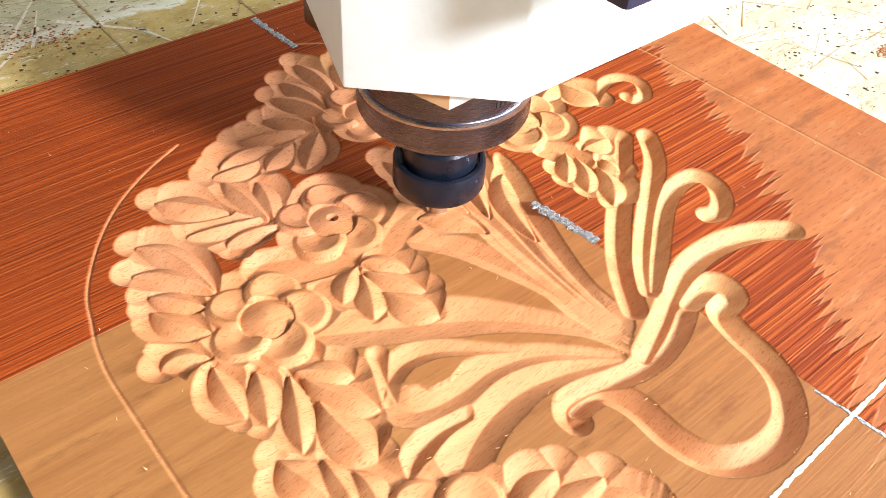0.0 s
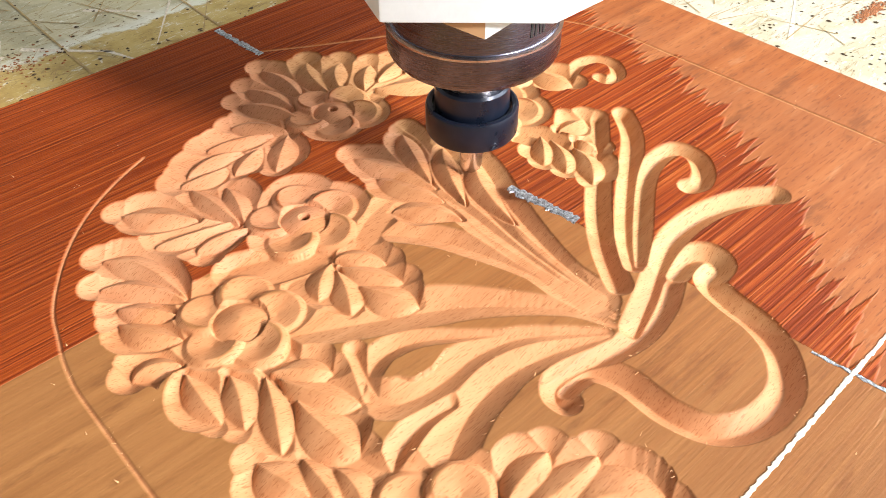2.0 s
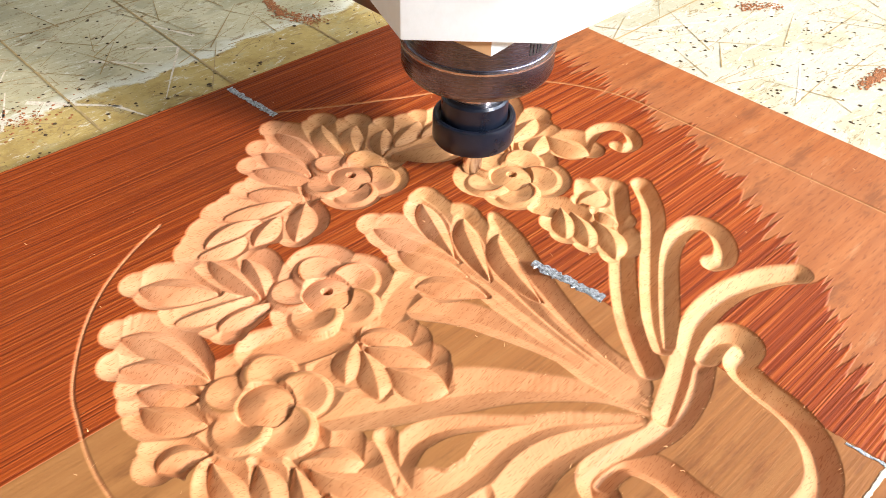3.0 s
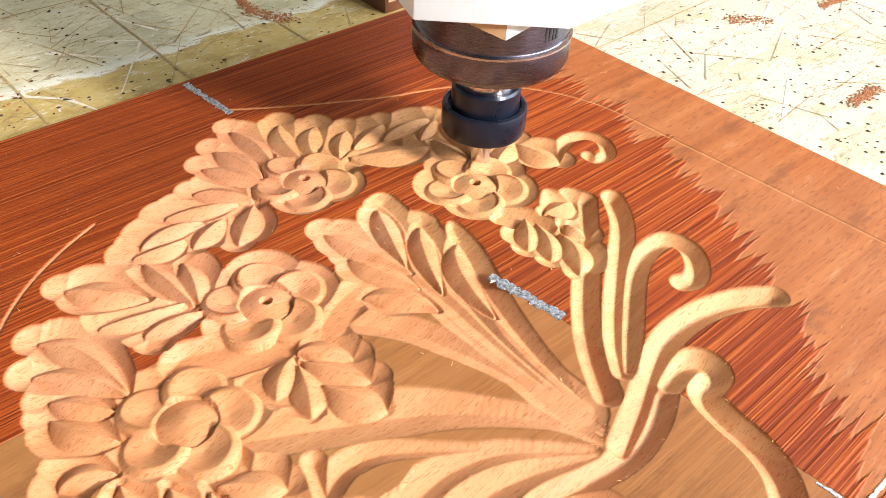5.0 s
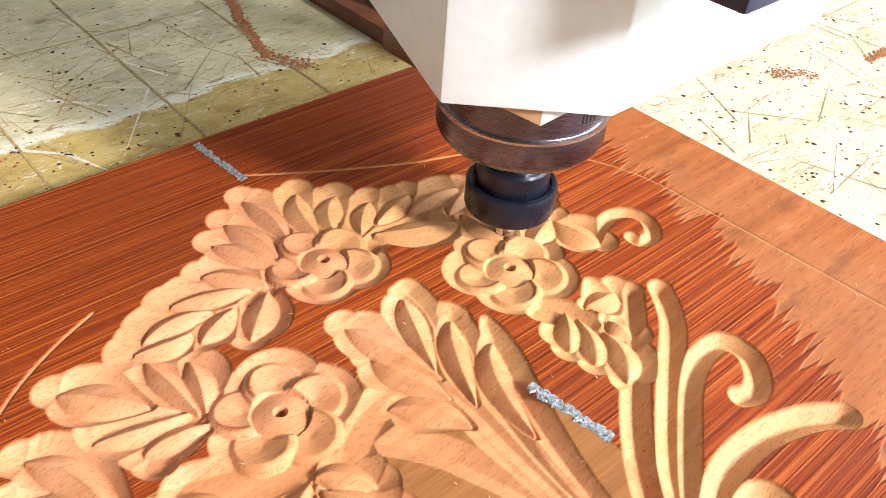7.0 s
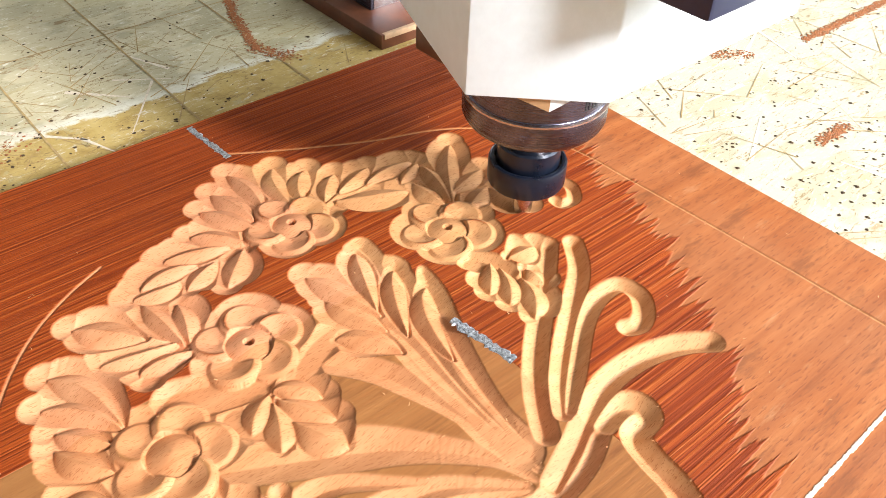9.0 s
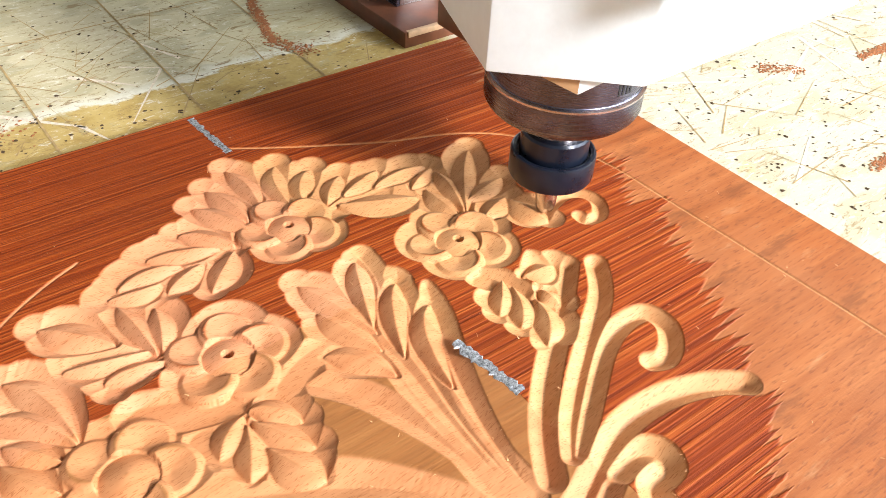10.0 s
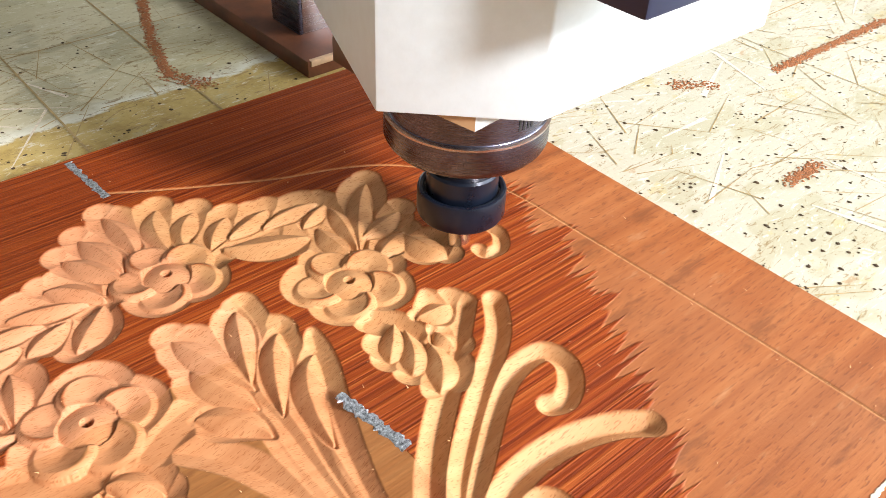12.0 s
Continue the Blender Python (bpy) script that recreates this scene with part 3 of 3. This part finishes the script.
def dots(name, spots, mat, z, label, seed, sides=6, parent=None):
    """Small uneven flakes or holes lying on the table, too many to count."""
    r0 = random.Random(seed)
    bm = bmesh.new()
    for x, y, r in spots:
        t0, ring = r0.uniform(0, 6), []
        for k in range(sides):
            a = t0 + 2 * math.pi * k / sides
            q = r * r0.uniform(0.6, 1.25)
            ring.append(bm.verts.new((x + q * math.cos(a), y + q * math.sin(a), z)))
        mid = bm.verts.new((x, y, z + 0.35 * r))
        for k in range(sides):
            bm.faces.new((ring[k], ring[(k + 1) % sides], mid))
    return tagged(part(name, bm, mat, parent, label, 0), kind="stuff")


def on_table(x, y):
    return not (X0 - 0.003 < x < X1 + 0.003 and Y0 - 0.003 < y < Y1 + 0.003)


spots = []
for cx, cy, sx, sy, n in ((0.10, 0.52, 0.12, 0.08, 160), (0.62, 0.20, 0.16, 0.16, 330), (0.25, 0.62, 0.20, 0.15, 120), (0.85, 0.25, 0.25, 0.25, 220), (0.13, 0.46, 0.10, 0.02, 70), (0.52, 0.12, 0.06, 0.12, 120), (-0.05, 0.35, 0.02, 0.2, 60), (0.2, -0.06, 0.2, 0.03, 60)):
    for _ in range(int(1.6 * n)):
        x, y = rnd.gauss(cx, sx), rnd.gauss(cy, sy)
        if on_table(x, y):
            spots.append((x, y, rnd.choice((0.0006, 0.0009, 0.0012, 0.0015, 0.0019)) * rnd.uniform(0.6, 1.0)))
dots("hole_speckle", spots, HOLE, TZ + 0.0002, "scattered dark drill holes and specks", 3, 7, table)
spots = []
for a, b, n, w in (((0.689, 0.266), (0.861, 0.262), 620, 0.0022), ((0.555, 0.172), (0.592, 0.172), 110, 0.0025), ((0.60, 0.30), (0.63, 0.28), 60, 0.004), ((0.358, 0.668), (0.330, 0.59), 260, 0.0022), ((0.330, 0.59), (0.314, 0.527), 220, 0.0022), ((0.314, 0.527), (0.330, 0.500), 80, 0.005), ((0.06, 0.53), (0.12, 0.50), 90, 0.012), ((0.44, 0.30), (0.45, 0.0), 160, 0.004), ((0.02, 0.43), (0.38, 0.43), 160, 0.003)):
    for _ in range(3 * n):
        f = rnd.random()
        x, y = a[0] + (b[0] - a[0]) * f + rnd.gauss(0, w), a[1] + (b[1] - a[1]) * f + rnd.gauss(0, w)
        if on_table(x, y):
            spots.append((x, y, rnd.uniform(0.0005, 0.0013)))
tagged(dots("sawdust", spots, DUST, TZ + 0.0003, "reddish brown sawdust in streaks on the table", 4, 5), category="sawdust")
marks = []
for _ in range(300):
    x, y = rnd.choice(((rnd.gauss(620, 130), rnd.gauss(200, 150)), (rnd.gauss(150, 140), rnd.gauss(540, 60))))
    a = rnd.choice((0.35, -0.9, 1.9, -0.3, 0.9)) + rnd.gauss(0, 0.25)
    ln = rnd.uniform(12, 75)
    x2, y2 = x + ln * math.cos(a), y + ln * math.sin(a)
    if on_table(x / 1000, y / 1000) and on_table(x2 / 1000, y2 / 1000) and on_table((x + x2) / 2000, (y + y2) / 2000):
        marks.append((x, y, x2, y2, rnd.uniform(0.35, 1.1)))
tagged(part("scratching", scratch_mesh(marks, TZ + 0.0003), SCRATCH, table, "brown scratches across the board", 0), kind="stuff")
marks = []
for _ in range(34):
    x, y = rnd.choice(((rnd.gauss(600, 110), rnd.gauss(220, 130)), (rnd.gauss(120, 120), rnd.gauss(520, 30))))
    a, ln = rnd.uniform(0, 6.3), rnd.uniform(25, 90)
    x2, y2 = x + ln * math.cos(a), y + ln * math.sin(a)
    if on_table(x / 1000, y / 1000) and on_table(x2 / 1000, y2 / 1000) and on_table((x + x2) / 2000, (y + y2) / 2000):
        marks.append((x, y, x2, y2, rnd.uniform(2, 5)))
tagged(part("scrape_wear", scratch_mesh(marks, TZ + 0.0002), CHALK, table, "whitish scrapes across the board", 0), kind="stuff")

# torn fibres along the cuts, loose chips on the panel
edge = (height[:-2, 1:-1] > -0.3) != (height[2:, 1:-1] > -0.3)
edge |= (height[1:-1, :-2] > -0.3) != (height[1:-1, 2:] > -0.3)
ii, jj = np.nonzero(edge)
pick = rng.choice(len(ii), 1500, replace=False)
bm = bmesh.new()
for k in pick:
    x, y = gx[ii[k] + 1] / 1000, gy[jj[k] + 1] / 1000
    if y > 0.19 + rnd.uniform(-0.04, 0.04) and rnd.random() < 0.85:
        continue
    a, ln, w = rnd.gauss(0, 0.5) + rnd.choice((0, math.pi)), rnd.uniform(0.0006, 0.0024), rnd.uniform(0.00012, 0.0003)
    dx, dy = math.cos(a), math.sin(a)
    bm.faces.new([bm.verts.new(v) for v in ((x - dy * w, y + dx * w, -0.0004), (x + dy * w, y - dx * w, -0.0004), (x + dx * ln, y + dy * ln, rnd.uniform(-0.0003, 0.0004)))])
tagged(part("torn_fuzz", bm, FIBRE, panel, "torn pale wood fibres along the cuts", 0), kind="stuff")
bm = bmesh.new()
for _ in range(150):
    x, y = rnd.uniform(X0 + 0.01, X1 - 0.005), rnd.uniform(Y0 + 0.01, Y1 - 0.01)
    a, ln, w = rnd.uniform(0, 6.3), rnd.uniform(0.0006, 0.0022), rnd.uniform(0.00015, 0.0004)
    z0 = height[np.searchsorted(gx, x * 1000), np.searchsorted(gy, y * 1000)] / 1000 + 0.0002
    dx, dy = math.cos(a), math.sin(a)
    bm.faces.new([bm.verts.new(v) for v in ((x - dy * w, y + dx * w, z0), (x + dy * w, y - dx * w, z0), (x + dx * ln, y + dy * ln, z0 + 0.0007))])
tagged(part("chip_litter", bm, FIBRE, None, "small pale loose wood chips on the panel", 0), category="wood chips", kind="stuff")


# ---- spindle head ----
HEAD = tagged(new("router_spindle_head"), "white boxed router spindle with dark steel nose and black collet nut", "spindle")


def spindle():
    part("housing", prism(bmesh.new(), [(-0.016, 0.100), (-0.058, -0.008), (-0.010, -0.054), (0.150, -0.054), (0.150, 0.07), (0.06, 0.100)], 0.098, 0.42, 0.0012), WHITE, HEAD, "white coated sheet metal housing")
    nose = part("nose", lathe([(0.0335, 0.0615), (0.0355, 0.0620), (0.0376, 0.0645), (0.0384, 0.0665), (0.0384, 0.0775), (0.0378, 0.0785), (0.0370, 0.0795), (0.0370, 0.118)]), STEEL, HEAD, "stained dark steel spindle nose")
    part("rim", lathe([(0.0380, 0.0770), (0.0388, 0.0774), (0.0388, 0.0784), (0.0372, 0.0792)]), BRIGHT, nose, "thin bright steel rim")
    part("neck", lathe([(0.0140, 0.044), (0.0140, 0.056), (0.0165, 0.0575), (0.0165, 0.0605), (0.024, 0.0612), (0.024, 0.064)]), BRIGHT, HEAD, "bright steel neck")
    nut = part("collet_nut", lathe([(0.0075, 0.0200), (0.0195, 0.0197), (0.0212, 0.0204), (0.0220, 0.0220), (0.0220, 0.0340), (0.0215, 0.0352), (0.0205, 0.0356), (0.0190, 0.0352), (0.0186, 0.0335), (0.0176, 0.0335), (0.0176, 0.0455), (0.0168, 0.0468), (0.0130, 0.0470)]), BLACK, HEAD, "black oxide collet nut")
    part("cutter", lathe([(0.0008, -0.0052), (0.003, -0.0046), (0.0048, -0.0026), (0.0056, 0.0004), (0.0058, 0.006), (0.0058, 0.021)], 32), CARBIDE, HEAD, "bright round-nosed cutter")
    # small print on the nose
    for k, ang in enumerate((-1.66, -1.60, -1.53, -1.47)):
        mk = bmesh.new()
        r = 0.0372
        w = 0.0006
        vs = []
        for da, z in ((-w / r, 0.0835), (w / r, 0.0835), (w / r, 0.0905), (-w / r, 0.0905)):
            vs.append(mk.verts.new((r * math.cos(ang + da), r * math.sin(ang + da), z)))
        mk.faces.new(vs)
        part("print_mark", mk, PAINT_MARK, nose, "dark printed bar", 0)
    # a downward point of folded sheet below the chamfer
    def fold(ends, tip, name, mat, label):
        bm2 = bmesh.new()
        outer = [bm2.verts.new(v) for v in (*ends, tip)]
        inner = [bm2.verts.new((v[0] * 0.96, v[1] * 0.96, v[2])) for v in (*ends, tip)]
        bm2.faces.new(outer)
        bm2.faces.new(inner[::-1])
        for k in range(3):
            bm2.faces.new((outer[k], inner[k], inner[(k + 1) % 3], outer[(k + 1) % 3]))
        bmesh.ops.recalc_face_normals(bm2, faces=bm2.faces)
        part(name, bm2, mat, HEAD, label, 0)

    point = (-0.0262, -0.0330, 0.0895)
    # left face is painted tan for its shade, the right one stays white
    fold(((-0.0420, -0.0165, 0.0985), (-0.0262, -0.0330, 0.0985)), point, "tab_shaded_side", TAB_SHADE, "left face of the folded tab, its shade painted tan")
    fold(((-0.0262, -0.0330, 0.0985), (-0.0140, -0.0415, 0.0985)), point, "corner_tab", WHITE, "small folded white corner tab")
    back = bmesh.new()
    box(back, (-0.031, 0.022, 0.0850), (0.030, 0.062, 0.0978), 0.0008)
    part("bottom_plate", back, BOARD2, HEAD, "dark brown bottom plate")
    blue = bmesh.new()
    box(blue, (-0.020, -0.100, 0.1585), (0.040, -0.0545, 0.30), 0.002)
    part("motor_box", blue, NAVY, HEAD, "navy blue plastic box")


spindle()

# ---- second board behind, on the table ----
other = tagged(new("wooden_board"), "dark red wooden board with a pale cut edge", "board")
bm = bmesh.new()
box(bm, (0.392, 0.465, TZ), (0.75, 1.10, -0.0095), 0.001)
part("board_body", bm, BOARD2, other)
bm = bmesh.new()
prism(bm, [(0.3945, 0.4640), (0.70, 0.4640), (0.70, 0.4680), (0.3945, 0.4680)], -0.0138, -0.0092, 0.0004)
part("cut_edge", bm, PALE_EDGE, other, "pale sawn edge")
angle = tagged(new("steel_angle"), "upright dark steel angle standing on the dark board", "bracket")
bm = bmesh.new()
box(bm, (0.412, 0.506, -0.0095), (0.415, 0.545, 0.16), 0.0005)
part("flange", bm, STEEL, angle)
bm = bmesh.new()
box(bm, (0.4152, 0.506, -0.0095), (0.450, 0.509, 0.16), 0.0005)
part("flange", bm, BRIGHT, angle, "bright steel flange")

# ---- unseen workshop shell round the table, added to shape the light ----
ROT = math.atan2(SIDE.y, SIDE.x)


def wall(name, lo, hi, mat=PLASTER):
    bm = bmesh.new()
    box(bm, lo, hi)
    ob = mesh_object(name, bm, mat, 0)
    ob.matrix_world = Matrix.Translation(MID) @ Matrix.Rotation(ROT, 4, "Z")
    return tagged(ob, kind="structure")


FZ = -0.85
tagged(wall("floor", (-2.6, -2.8, FZ - 0.1), (2.0, 2.8, FZ), CONCRETE), "grey concrete workshop floor", "floor", kind="structure")
tagged(wall("ceiling", (-2.6, -2.8, 3.4), (2.0, 2.8, 3.5)), "unseen white plaster ceiling added to block and bounce light", "ceiling", kind="structure")
tagged(wall("wall_west", (-2.7, -2.8, FZ), (-2.6, 2.8, 3.4)), "unseen white plaster wall added to block and bounce light", "wall")
tagged(wall("wall_north", (-2.6, 2.8, FZ), (2.0, 2.9, 3.4)), "unseen white plaster wall added to block and bounce light", "wall")
tagged(wall("wall_south", (-2.6, -2.9, FZ), (2.0, -2.8, 3.4)), "unseen white plaster wall added to block and bounce light", "wall")
# the open side: sill, lintel and piers round a wide opening
tagged(wall("wall_east_sill", (1.9, -2.3, FZ), (2.0, 2.3, 0.3)), "unseen white plaster wall added to block and bounce light", "wall")
tagged(wall("wall_east_lintel", (1.9, -2.3, 2.4), (2.0, 2.3, 3.4)), "unseen white plaster wall added to block and bounce light", "wall")
tagged(wall("wall_east_pier_north", (1.9, 2.3, FZ), (2.0, 2.8, 3.4)), "unseen white plaster wall added to block and bounce light", "wall")
tagged(wall("wall_east_pier_south", (1.9, -2.8, FZ), (2.0, -2.3, 3.4)), "unseen white plaster wall added to block and bounce light", "wall")
part("table_frame", box(bmesh.new(), (-0.70, -0.60, FZ), (1.50, 1.70, TZ - 0.031), 0.004), CONCRETE, table, "steel machine bed")


def motions():
    rows = [(0.0, 185.5, 214.1, -5.5), (0.5, 200.7, 182.9, -5.5), (1.0, 202.2, 194.7, -3.1), (1.5, 208.1, 203.5, -3.8), (2.0, 222.1, 210.7, 3.0), (2.5, 245.2, 258.1, -1.0), (3.0, 259.3, 263.5, -1.4),
            (3.5, 258.8, 254.5, 3.0), (5.5, 309.2, 265.5, -3.6), (6.0, 324.2, 304.5, 1.8), (6.5, 313.5, 309.1, -4.3), (7.0, 289.1, 265.8, -5.2), (9.0, 316.5, 230.4, -0.8), (9.5, 337.0, 212.9, 0.0),
            (10.0, 324.7, 237.8, 3.0), (10.5, 323.1, 251.0, -2.1), (11.0, 333.0, 245.0, -3.6), (11.5, 341.8, 249.9, -6.5), (12.0, 332.7, 234.5, -1.3)]
    walk(HEAD, [(t, pose(x / 1000, y / 1000, z / 1000)) for t, x, y, z in rows])


motions()
